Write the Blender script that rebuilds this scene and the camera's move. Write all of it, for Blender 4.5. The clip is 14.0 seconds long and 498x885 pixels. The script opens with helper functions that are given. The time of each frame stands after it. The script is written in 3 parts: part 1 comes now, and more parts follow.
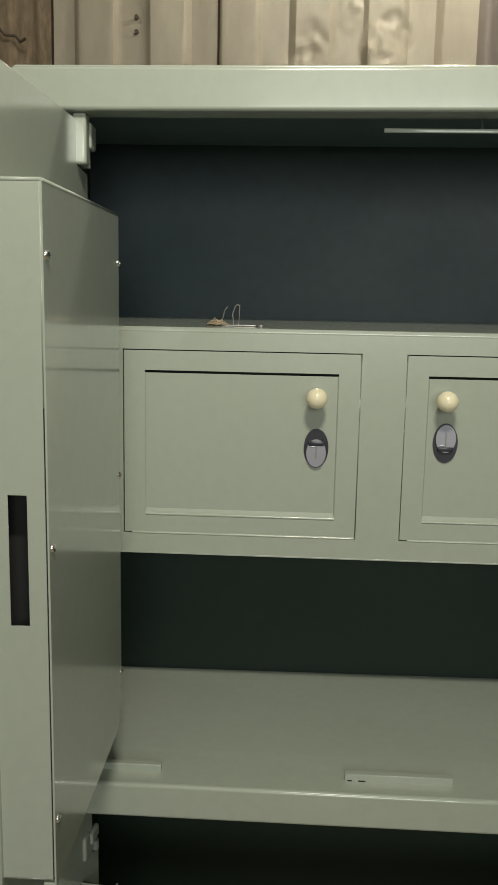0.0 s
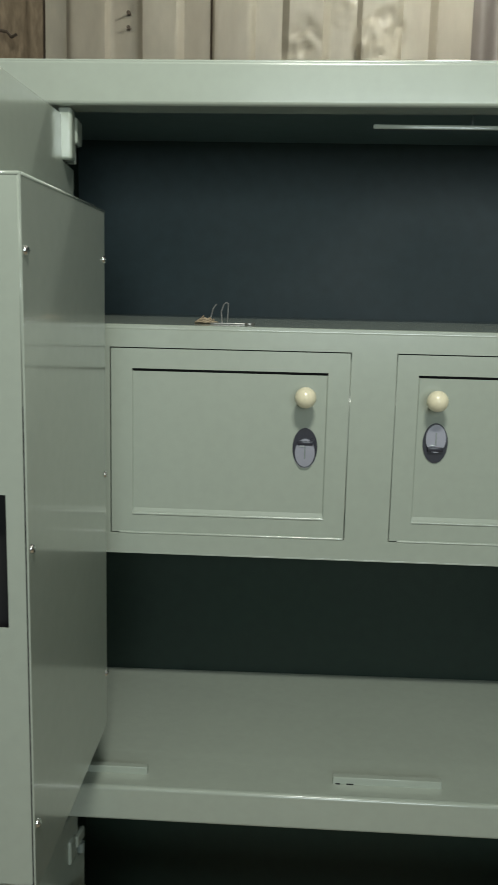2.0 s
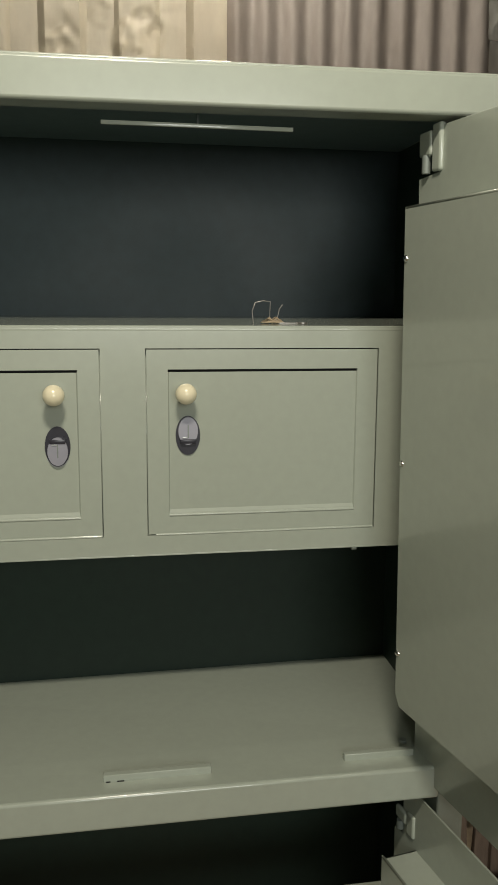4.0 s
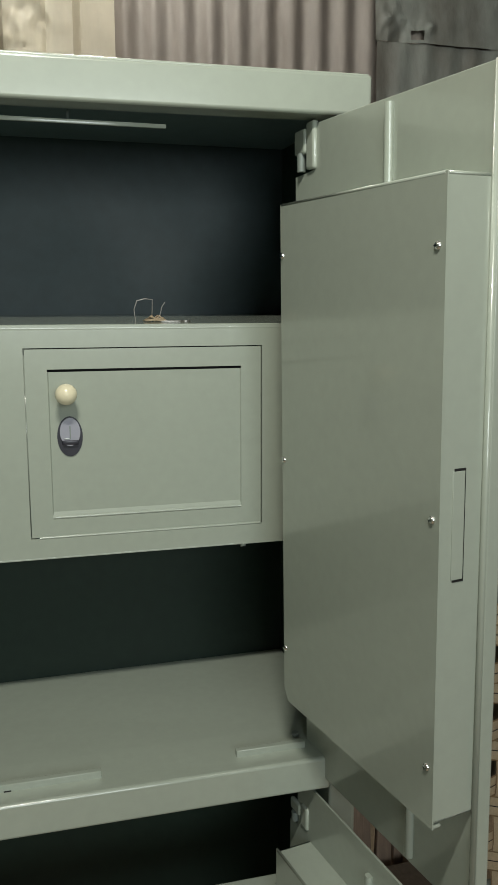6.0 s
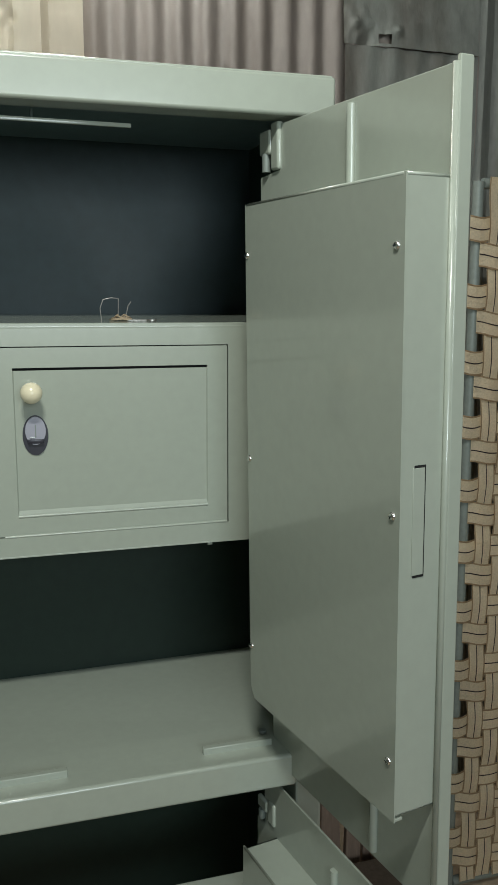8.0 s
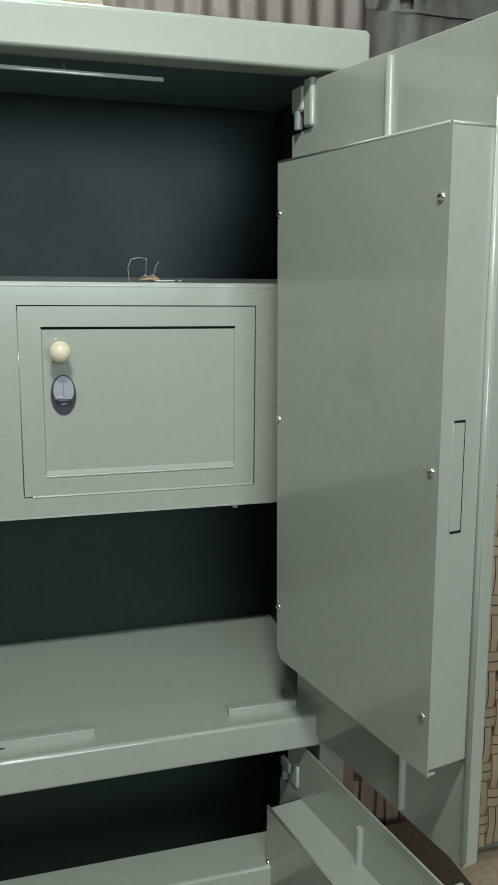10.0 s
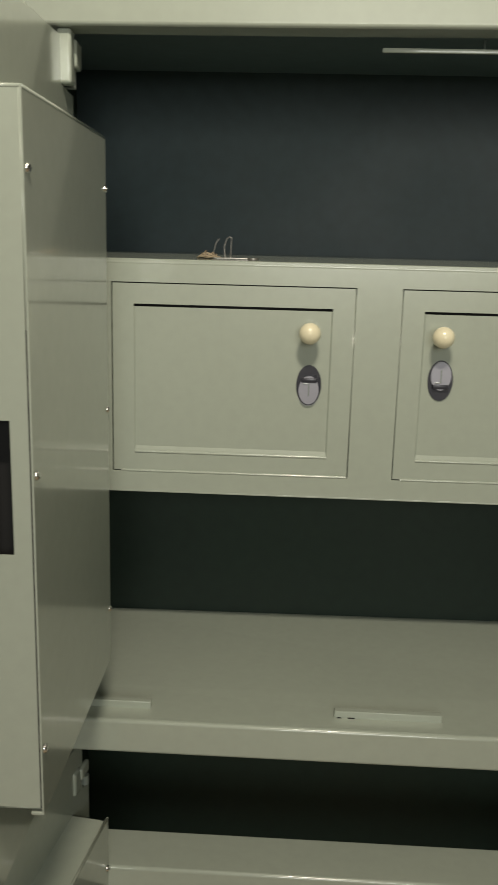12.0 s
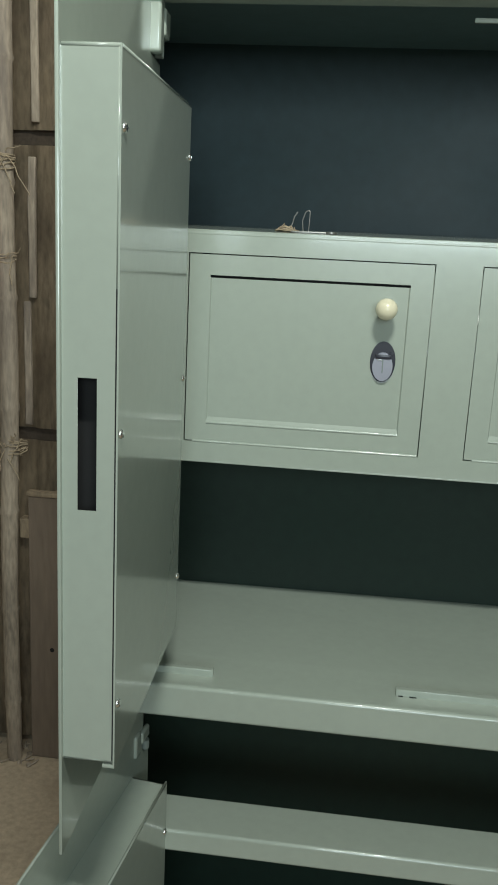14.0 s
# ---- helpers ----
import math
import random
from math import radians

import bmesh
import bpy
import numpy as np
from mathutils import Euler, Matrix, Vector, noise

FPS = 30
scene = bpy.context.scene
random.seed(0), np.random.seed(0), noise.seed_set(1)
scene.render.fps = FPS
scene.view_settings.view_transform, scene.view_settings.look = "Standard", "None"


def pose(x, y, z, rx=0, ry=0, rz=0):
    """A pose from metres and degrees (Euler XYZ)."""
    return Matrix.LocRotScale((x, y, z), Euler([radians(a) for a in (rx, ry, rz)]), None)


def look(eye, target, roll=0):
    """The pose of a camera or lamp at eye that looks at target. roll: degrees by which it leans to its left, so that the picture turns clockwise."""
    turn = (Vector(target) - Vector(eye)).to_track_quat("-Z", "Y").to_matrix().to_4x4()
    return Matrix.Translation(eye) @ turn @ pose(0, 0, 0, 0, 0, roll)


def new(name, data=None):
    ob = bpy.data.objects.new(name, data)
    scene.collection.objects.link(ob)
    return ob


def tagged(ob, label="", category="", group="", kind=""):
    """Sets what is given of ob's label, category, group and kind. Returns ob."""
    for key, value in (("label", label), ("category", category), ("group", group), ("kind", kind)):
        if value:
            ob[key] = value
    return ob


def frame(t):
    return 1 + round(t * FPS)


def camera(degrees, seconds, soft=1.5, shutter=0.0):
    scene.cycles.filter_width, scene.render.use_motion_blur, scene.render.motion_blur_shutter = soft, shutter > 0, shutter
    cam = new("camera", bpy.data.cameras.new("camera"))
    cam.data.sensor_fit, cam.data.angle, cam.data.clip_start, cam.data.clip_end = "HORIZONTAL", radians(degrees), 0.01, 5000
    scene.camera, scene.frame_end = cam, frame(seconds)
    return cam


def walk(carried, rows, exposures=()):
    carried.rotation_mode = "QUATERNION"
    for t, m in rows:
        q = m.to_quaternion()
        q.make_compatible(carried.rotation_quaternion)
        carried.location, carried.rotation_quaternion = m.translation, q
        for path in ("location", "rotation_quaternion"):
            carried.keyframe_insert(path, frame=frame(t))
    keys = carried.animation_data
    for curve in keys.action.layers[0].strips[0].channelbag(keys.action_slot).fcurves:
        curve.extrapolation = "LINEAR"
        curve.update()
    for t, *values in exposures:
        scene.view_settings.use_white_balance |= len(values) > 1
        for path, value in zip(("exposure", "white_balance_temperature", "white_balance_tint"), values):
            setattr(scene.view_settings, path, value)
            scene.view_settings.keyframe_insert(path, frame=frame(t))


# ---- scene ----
cam = camera(33.5, 14.0, shutter=0.25)
PATH = [
    (0, (0.038, 0.085, 1.253), (-0.064, 2.056, 0.925), 1.1),
    (0.5, (0.023, 0.092, 1.251), (-0.145, 2.058, 0.929), 1.0),
    (1, (0.012, 0.095, 1.251), (-0.216, 2.055, 0.923), 0.8),
    (1.5, (0.02, 0.094, 1.252), (-0.207, 2.054, 0.922), 0.9),
    (2, (0.052, 0.099, 1.251), (-0.044, 2.069, 0.922), 1.3),
    (2.5, (0.081, 0.095, 1.253), (0.091, 2.068, 0.927), 1.4),
    (3, (0.119, 0.087, 1.244), (0.255, 2.057, 0.928), 0.8),
    (3.5, (0.144, 0.083, 1.231), (0.405, 2.044, 0.934), 0.3),
    (4, (0.157, 0.088, 1.241), (0.489, 2.035, 0.925), 0.3),
    (6.5, (0.221, 0.077, 1.244), (0.768, 1.974, 0.924), -0.1),
    (7, (0.223, 0.073, 1.243), (0.789, 1.965, 0.931), 0.0),
    (7.5, (0.226, 0.069, 1.243), (0.801, 1.959, 0.929), -0.0),
    (10, (0.184, 0.081, 1.209), (0.757, 1.962, 0.843), 0.5),
    (10.5, (0.159, 0.084, 1.206), (0.625, 1.993, 0.837), 0.5),
    (11, (0.135, 0.09, 1.205), (0.445, 2.025, 0.809), 0.8),
    (11.5, (0.099, 0.099, 1.214), (0.228, 2.05, 0.791), 1.1),
    (12, (0.042, 0.103, 1.219), (-0.042, 2.054, 0.788), 1.5),
    (12.5, (0.017, 0.104, 1.219), (-0.191, 2.049, 0.8), 2.3),
    (13, (0.005, 0.104, 1.219), (-0.229, 2.046, 0.803), 2.8),
    (13.5, (0.008, 0.093, 1.212), (-0.223, 2.036, 0.798), 3.0),
    (14, (0.012, 0.092, 1.194), (-0.192, 2.028, 0.734), 2.8),
]
BALANCE = [
    (0.0, -0.14, 6710, 9), (0.5, -0.19, 6430, 8), (1.5, -0.19, 5830, 4), (2.5, -0.14, 6430, 8), (3.0, -0.14, 6750, 10),
    (4.0, -0.14, 6850, 12), (6.5, -0.10, 6100, 7), (7.5, -0.10, 5980, 7), (10.0, 0.10, 5810, 7), (10.5, 0.06, 5980, 8),
    (11.0, 0.11, 6425, 12), (12.0, -0.10, 7000, 12), (12.5, -0.14, 6640, 9), (13.0, -0.02, 6280, 5), (13.5, 0.05, 5930, 3), (14.0, 0.10, 5800, 3),
]
walk(cam, [(t, look(eye, target, roll)) for t, eye, target, roll in PATH], BALANCE)

# ---- world and lamps ----
world = bpy.data.worlds.new("world")
scene.world = world
world.use_nodes = True
world.node_tree.nodes["Background"].inputs["Color"].default_value = (0.55, 0.62, 0.72, 1)
world.node_tree.nodes["Background"].inputs["Strength"].default_value = 0.03


def bulb(name, place, watts, radius, colour):
    data = bpy.data.lights.new(name, "POINT")
    data.energy, data.shadow_soft_size, data.color = watts, radius, colour
    ob = new(name, data)
    ob.location = place
    return ob


def tube_lamp(name, place, target, length, width, watts, colour):
    data = bpy.data.lights.new(name, "AREA")
    data.shape, data.size, data.size_y, data.energy, data.color = "RECTANGLE", length, width, watts, colour
    ob = new(name, data)
    ob.matrix_world = look(place, target)
    return ob


tube_lamp("front_tube", (0.15, 0.02, 2.54), (0.2, 1.6, 1.3), 0.32, 0.07, 30, (1.0, 0.95, 0.82))
# Fill lamp added for frontal light; its source is unseen.
tube_lamp("front_fill", (0.55, -2.62, 1.80), (0.2, 1.4, 1.50), 1.6, 1.1, 52, (0.93, 0.99, 0.96))
bulb("rear_bulb", (0.42, 1.93, 2.42), 30, 0.06, (1.0, 0.95, 0.84))


# ---- materials ----
def material(name, colour, rough=0.5, metal=0.0, vary=0.08, scale=6.0, fine=90.0, bump=0.0, coat=0.0, stain=None, stain_amount=0.0,
             stain_scale=3.0, stretch=(1, 1, 1), rough_vary=0.08, specular=0.5):
    m = bpy.data.materials.new(name)
    m.use_nodes = True
    n, l = m.node_tree.nodes, m.node_tree.links
    b = n["Principled BSDF"]
    b.inputs["Metallic"].default_value = metal
    b.inputs["Coat Weight"].default_value = coat
    b.inputs["Specular IOR Level"].default_value = specular
    b.inputs["Coat Roughness"].default_value = 0.08
    tc = n.new("ShaderNodeTexCoord")
    mp = n.new("ShaderNodeMapping")
    mp.inputs["Scale"].default_value = stretch
    l.new(tc.outputs["Object"], mp.inputs["Vector"])
    big, small = n.new("ShaderNodeTexNoise"), n.new("ShaderNodeTexNoise")
    big.inputs["Scale"].default_value, big.inputs["Detail"].default_value = scale, 5
    small.inputs["Scale"].default_value, small.inputs["Detail"].default_value = fine, 3
    for t in (big, small):
        l.new(mp.outputs["Vector"], t.inputs["Vector"])
    add = n.new("ShaderNodeMath")
    add.operation = "ADD"
    l.new(big.outputs["Fac"], add.inputs[0])
    l.new(small.outputs["Fac"], add.inputs[1])
    rng = n.new("ShaderNodeMapRange")
    rng.inputs["From Min"].default_value, rng.inputs["From Max"].default_value = 0.6, 1.4
    rng.inputs["To Min"].default_value, rng.inputs["To Max"].default_value = 1 - vary, 1 + vary
    l.new(add.outputs["Value"], rng.inputs["Value"])
    mul = n.new("ShaderNodeMix")
    mul.data_type, mul.blend_type = "RGBA", "MULTIPLY"
    mul.inputs["Factor"].default_value = 1
    mul.inputs["A"].default_value = (*colour, 1)
    l.new(rng.outputs["Result"], mul.inputs["B"])
    out = mul.outputs["Result"]
    if stain:
        st = n.new("ShaderNodeTexNoise")
        st.inputs["Scale"].default_value, st.inputs["Detail"].default_value = stain_scale, 7
        l.new(mp.outputs["Vector"], st.inputs["Vector"])
        sr = n.new("ShaderNodeMapRange")
        sr.inputs["From Min"].default_value, sr.inputs["From Max"].default_value = 0.48, 0.66
        sr.inputs["To Max"].default_value = stain_amount
        l.new(st.outputs["Fac"], sr.inputs["Value"])
        mx = n.new("ShaderNodeMix")
        mx.data_type = "RGBA"
        l.new(sr.outputs["Result"], mx.inputs["Factor"])
        l.new(out, mx.inputs["A"])
        mx.inputs["B"].default_value = (*stain, 1)
        out = mx.outputs["Result"]
    l.new(out, b.inputs["Base Color"])
    rr = n.new("ShaderNodeMapRange")
    rr.inputs["From Min"].default_value, rr.inputs["From Max"].default_value = 0.3, 0.7
    rr.inputs["To Min"].default_value, rr.inputs["To Max"].default_value = max(rough - rough_vary, 0.02), min(rough + rough_vary, 1)
    l.new(big.outputs["Fac"], rr.inputs["Value"])
    l.new(rr.outputs["Result"], b.inputs["Roughness"])
    if bump:
        bp = n.new("ShaderNodeBump")
        bp.inputs["Strength"].default_value = bump
        bp.inputs["Distance"].default_value = 0.004
        l.new(add.outputs["Value"], bp.inputs["Height"])
        l.new(bp.outputs["Normal"], b.inputs["Normal"])
    return m


PAINT = material("grey_green_enamel", (0.366, 0.405, 0.345), 0.24, vary=0.04, scale=2.5, fine=60, coat=0.75, rough_vary=0.03, bump=0.006)
# Dark inner paint with the lower bay's shade put into its colour.
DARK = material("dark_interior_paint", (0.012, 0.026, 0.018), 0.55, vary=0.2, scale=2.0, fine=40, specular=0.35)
# The same paint lightened: the upper bay's glow put into its colour.
BACKGLOW = material("blue_black_back_with_glow", (0.029, 0.050, 0.055), 0.55, vary=0.2, scale=2.0, fine=40, specular=0.4)
# Lightened so that the colour carries the glow beneath the wardrobe's roof.
UNDERSIDE = material("blue_grey_underside_with_glow", (0.080, 0.120, 0.128), 0.6, vary=0.12, scale=2.0, fine=40, specular=0.3)
# Near-black: shade painted into gaps, hollows and panel heads, also the tin's base.
NEAR_BLACK = material("near_black_fill", (0.006, 0.006, 0.006), 0.8)
CHROME = material("screw_steel", (0.75, 0.75, 0.73), 0.2, metal=1.0, vary=0.05)
DULLSTEEL = material("dull_key_steel", (0.30, 0.29, 0.27), 0.4, metal=0.8, vary=0.15)
IVORY = material("ivory_plastic", (0.78, 0.72, 0.52), 0.25, vary=0.03, coat=0.3)
LOCKBLACK = material("black_lock_plastic", (0.03, 0.03, 0.04), 0.3, vary=0.1)
LOCKGREY = material("lilac_grey_lock_cover", (0.33, 0.33, 0.38), 0.35, metal=0.3, vary=0.05)
STEELPALE = material("pale_lock_rim_and_glint", (0.5, 0.52, 0.52), 0.3, metal=0.5)
STRING = material("brown_string", (0.34, 0.27, 0.18), 0.9, vary=0.3, fine=400)
TAN = material("tan_tin_sheet", (0.55, 0.50, 0.39), 0.5, vary=0.08, scale=5, fine=50, bump=0.10, stain=(0.32, 0.25, 0.17), stain_amount=0.35,
               stain_scale=4, stretch=(1, 1, 0.35))
BROWN = material("weathered_brown_board", (0.28, 0.215, 0.14), 0.85, vary=0.5, scale=7, fine=80, bump=0.4, stain=(0.10, 0.07, 0.045),
                 stain_amount=0.7, stain_scale=6, stretch=(1, 1, 0.3))
GREYTIN = material("grey_corrugated_tin", (0.33, 0.29, 0.26), 0.5, vary=0.14, scale=4, fine=60, bump=0.2, stain=(0.19, 0.15, 0.12),
                   stain_amount=0.5, stretch=(1, 1, 0.25))
OLDTIN = material("dull_patched_tin", (0.265, 0.28, 0.255), 0.55, vary=0.2, scale=6, fine=60, bump=0.35, stain=(0.11, 0.08, 0.06), stain_amount=0.7,
                  stain_scale=5, stretch=(1, 1, 0.4))
BAMBOO = material("old_bamboo", (0.34, 0.28, 0.21), 0.7, vary=0.5, scale=14, fine=120, bump=0.35, stain=(0.13, 0.10, 0.08), stain_amount=0.7,
                  stain_scale=9, stretch=(1, 1, 0.2))
BATTEN = material("dark_batten", (0.07, 0.052, 0.036), 0.9, vary=0.3, bump=0.3)
BOARD = material("brown_plank", (0.19, 0.145, 0.105), 0.8, vary=0.2, scale=5, fine=70, bump=0.3, stretch=(1, 1, 0.15))
RED = material("faded_red_print", (0.30, 0.04, 0.03), 0.5, vary=0.2)
YELLOW = material("yellow_print", (0.5, 0.36, 0.07), 0.5, vary=0.2)
DIRT = material("dusty_earth_floor", (0.50, 0.40, 0.28), 0.95, vary=0.25, scale=3, fine=60, bump=0.5, stain=(0.2, 0.15, 0.1), stain_amount=0.5)
ROOM = material("dull_room_wall", (0.25, 0.21, 0.17), 0.85, vary=0.2, scale=2, fine=30, bump=0.2)
ROOF = material("dull_roof_tin", (0.22, 0.21, 0.20), 0.6, vary=0.2, scale=2, fine=30)
PIPE = material("grey_cot_pipe", (0.20, 0.23, 0.21), 0.5, metal=0.2, vary=0.15)
STRAP = material("straw_webbing", (0.82, 0.70, 0.50), 0.6, vary=0.16, scale=9, fine=220, bump=0.25)
STRAPLINE = material("dark_webbing_stripe", (0.05, 0.03, 0.03), 0.7)
STRAPEDGE = material("brown_webbing_edge", (0.42, 0.30, 0.17), 0.6, vary=0.12)
SPLIT = material("split_pinkish_wood", (0.25, 0.18, 0.135), 0.85, vary=0.35, scale=9, fine=90, bump=0.5, stain=(0.10, 0.06, 0.045), stain_amount=0.6, stretch=(1, 1, 0.15))


# ---- mesh helpers ----
def box(bm, x0, x1, y0, y1, z0, z1, bevel=0.0, segments=2):
    g = bmesh.ops.create_cube(bm, size=1)["verts"]
    for v in g:
        v.co = Vector((x0 + (v.co.x + 0.5) * (x1 - x0), y0 + (v.co.y + 0.5) * (y1 - y0), z0 + (v.co.z + 0.5) * (z1 - z0)))
    if bevel:
        edges = list({e for v in g for e in v.link_edges})
        bmesh.ops.bevel(bm, geom=edges, offset=bevel, segments=segments, profile=0.5, affect="EDGES")
    return bm


def cuboid(x0, x1, y0, y1, z0, z1, bevel=0.0015, segments=2):
    return box(bmesh.new(), min(x0, x1), max(x0, x1), min(y0, y1), max(y0, y1), z0, z1, bevel, segments)


def rod(bm, a, b, r0, r1=None, sides=12):
    a, b = Vector(a), Vector(b)
    g = bmesh.ops.create_cone(bm, cap_ends=True, segments=sides, radius1=r0, radius2=r0 if r1 is None else r1, depth=(b - a).length)["verts"]
    turn = (b - a).to_track_quat("Z", "Y").to_matrix().to_4x4()
    bmesh.ops.transform(bm, matrix=Matrix.Translation((a + b) / 2) @ turn, verts=g)
    return bm


def part(name, bm, mat, parent=None, label="", smooth=True, rounded=False):
    bmesh.ops.recalc_face_normals(bm, faces=bm.faces)
    me = bpy.data.meshes.new(name)
    bm.to_mesh(me)
    bm.free()
    if smooth:
        me.set_sharp_from_angle(angle=radians(35))
        for p in me.polygons:
            longest = max((me.vertices[a].co - me.vertices[b].co).length for a, b in p.edge_keys)
            p.use_smooth = rounded or p.area / longest < 0.008
    me.materials.append(mat)
    ob = new(name, me)
    ob.parent = parent
    if label:
        tagged(ob, label)
    return ob


def tube(name, points, radius, mat, parent=None, label=""):
    cu = bpy.data.curves.new(name, "CURVE")
    cu.dimensions, cu.bevel_depth, cu.bevel_resolution = "3D", radius, 2
    sp = cu.splines.new("POLY")
    sp.points.add(len(points) - 1)
    for p, q in zip(sp.points, points):
        p.co = (*q, 1)
    cu.materials.append(mat)
    ob = new(name, cu)
    ob.parent = parent
    if label:
        tagged(ob, label)
    return ob


def thing(name, place, label, category, group="", kind=""):
    ob = new(name)
    ob.location = place
    ob.empty_display_size = 0.05
    return tagged(ob, label, category, group, kind)


# ---- room ----
FLOOR, CEIL, WALL = -0.36, 2.75, 2.33
X0, X1, Y0 = -2.6, 3.0, -2.6


def setting(name, bm, mat, label, category):
    return tagged(part(name, bm, mat, rounded=name == "floor"), label, category, kind="structure")


def earth():
    bm = bmesh.new()
    bmesh.ops.create_grid(bm, x_segments=90, y_segments=90, size=0.5)
    for v in bm.verts:
        x, y = X0 - 0.2 + (v.co.x + 0.5) * (X1 - X0 + 0.4), Y0 - 0.2 + (v.co.y + 0.5) * (WALL + 0.4 - Y0 + 0.2)
        v.co = Vector((x, y, FLOOR + 0.006 * noise.noise((x * 3, y * 3, 0)) + 0.003 * noise.noise((x * 14, y * 14, 5)) - 0.006))
    return bm


setting("floor", earth(), DIRT, "dusty bare brown earth floor of a shed", "floor")
setting("ceiling", cuboid(X0 - 0.1, X1 + 0.1, Y0 - 0.1, WALL + 0.3, CEIL, CEIL + 0.05, 0), ROOF, "dull grey tin roof of the shed", "ceiling")
setting("wall_west", cuboid(X0 - 0.1, X0, Y0, WALL + 0.2, FLOOR - 0.05, CEIL, 0), ROOM, "plain dull brown shed wall", "wall")
setting("wall_east", cuboid(X1, X1 + 0.1, Y0, WALL + 0.2, FLOOR - 0.05, CEIL, 0), ROOM, "plain dull brown shed wall", "wall")


def wall_with_opening():
    """The unseen wall behind the walk, with a made-up wide opening round the fill lamp."""
    bm = bmesh.new()
    for x0, x1, z0, z1 in ((X0 - 0.1, -0.3, FLOOR - 0.05, CEIL), (1.4, X1 + 0.1, FLOOR - 0.05, CEIL), (-0.3, 1.4, FLOOR - 0.05, 1.22), (-0.3, 1.4, 2.38, CEIL)):
        box(bm, x0, x1, Y0 - 0.1, Y0, z0, z1)
    return bm


setting("wall_south", wall_with_opening(), ROOM, "plain dull brown shed wall with an added opening for the fill lamp", "wall")
north = setting("wall_north", cuboid(X0, X1, WALL + 0.06, WALL + 0.16, FLOOR - 0.05, CEIL, 0), BATTEN,
                "shed wall clad with tan, brown and grey tin sheets", "wall")


def sheet(name, x0, x1, z0, z1, profile, mat, y=WALL, label="", step=0.006, dents=0.004, seed=0.0, skip=None, knocks=()):
    """A thin profiled sheet standing on the wall; profile(x) is how far it stands out."""
    nx, nz = max(int((x1 - x0) / step), 2), max(int((z1 - z0) / (0.008 if skip or knocks else 0.05)), 2)
    bm = bmesh.new()
    rows = []
    for j in range(nz + 1):
        z = z0 + (z1 - z0) * j / nz
        row = []
        for i in range(nx + 1):
            x = x0 + (x1 - x0) * i / nx
            d = profile(x) + dents * noise.noise((x * 7 + seed, z * 5, seed)) + dents * 0.5 * noise.noise((x * 19, z * 15, seed + 3))
            for kx, kz, kr, kd in knocks:
                q = math.hypot(x - kx, (z - kz) * 0.8) / kr
                if q < 1:
                    d += kd * (1 - q * q) * (0.6 + 0.9 * noise.noise((x * 38, z * 38, kx)))
            row.append(bm.verts.new((x, y - d, z)))
        rows.append(row)
    for j in range(nz):
        for i in range(nx):
            c = (rows[j][i].co + rows[j + 1][i + 1].co) / 2
            if skip and skip(c.x, c.z):
                continue
            bm.faces.new((rows[j][i], rows[j][i + 1], rows[j + 1][i + 1], rows[j + 1][i]))
    bmesh.ops.solidify(bm, geom=bm.faces[:], thickness=0.0012)
    return part(name, bm, mat, north, label, rounded=True)


def trapeze(x, start, pitch=0.184, raised=0.088, slope=0.014, height=0.017):
    """Raised flats whose right-hand slope ends at start + k * pitch."""
    u = (x - start) % pitch
    if u > pitch - slope:
        return height * (1 - (u - pitch + slope) / slope)
    if u > pitch - slope - raised:
        return height
    if u > pitch - 2 * slope - raised:
        return height * (u - (pitch - 2 * slope - raised)) / slope
    return 0.0


sheet("tin_sheet", -0.172, 0.474, FLOOR + 0.02, CEIL - 0.02, lambda x: trapeze(x, -0.063), TAN, label="tan painted trapezoid tin sheet", seed=2,
      knocks=((0.235, 1.895, 0.055, 0.022), (0.27, 1.93, 0.05, -0.016), (0.05, 1.90, 0.06, -0.012), (0.16, 2.0, 0.05, 0.012)))
sheet("tin_sheet", -0.60, -0.178, FLOOR + 0.02, CEIL - 0.02, lambda x: trapeze(x, -0.246) + 0.006, TAN, label="stained tan trapezoid tin sheet", seed=9,
      dents=0.006)
sheet("tin_sheet", 0.470, 1.62, FLOOR + 0.02, CEIL - 0.02, lambda x: 0.006 + 0.009 * math.cos((x - 0.576) / 0.0738 * 2 * math.pi), GREYTIN,
      label="grey wavy corrugated tin sheet", seed=5, dents=0.003, step=0.005)
sheet("tin_patch", 1.183, 1.60, 1.15, 1.957, lambda x: 0.024 + 0.003 * math.cos(x / 0.0738 * 2 * math.pi), OLDTIN, label="dull patched tin sheet",
      seed=14, dents=0.007)
sheet("tin_patch", 1.178, 1.60, 1.958, 2.32, lambda x: 0.026, OLDTIN, label="crumpled old tin with a torn square hole", seed=21, dents=0.012,
      skip=lambda x, z: 1.284 < x < 1.320 and 1.966 < z < 1.992, step=0.004,
      knocks=((1.22, 2.01, 0.05, 0.016), (1.25, 1.97, 0.04, -0.014), (1.33, 2.0, 0.03, 0.014)))
sheet("tin_sheet", 1.60, X1, FLOOR + 0.02, CEIL - 0.02, lambda x: 0.014 + 0.009 * math.cos(x / 0.0738 * 2 * math.pi), OLDTIN,
      label="dull old corrugated tin sheet", seed=31, step=0.012)
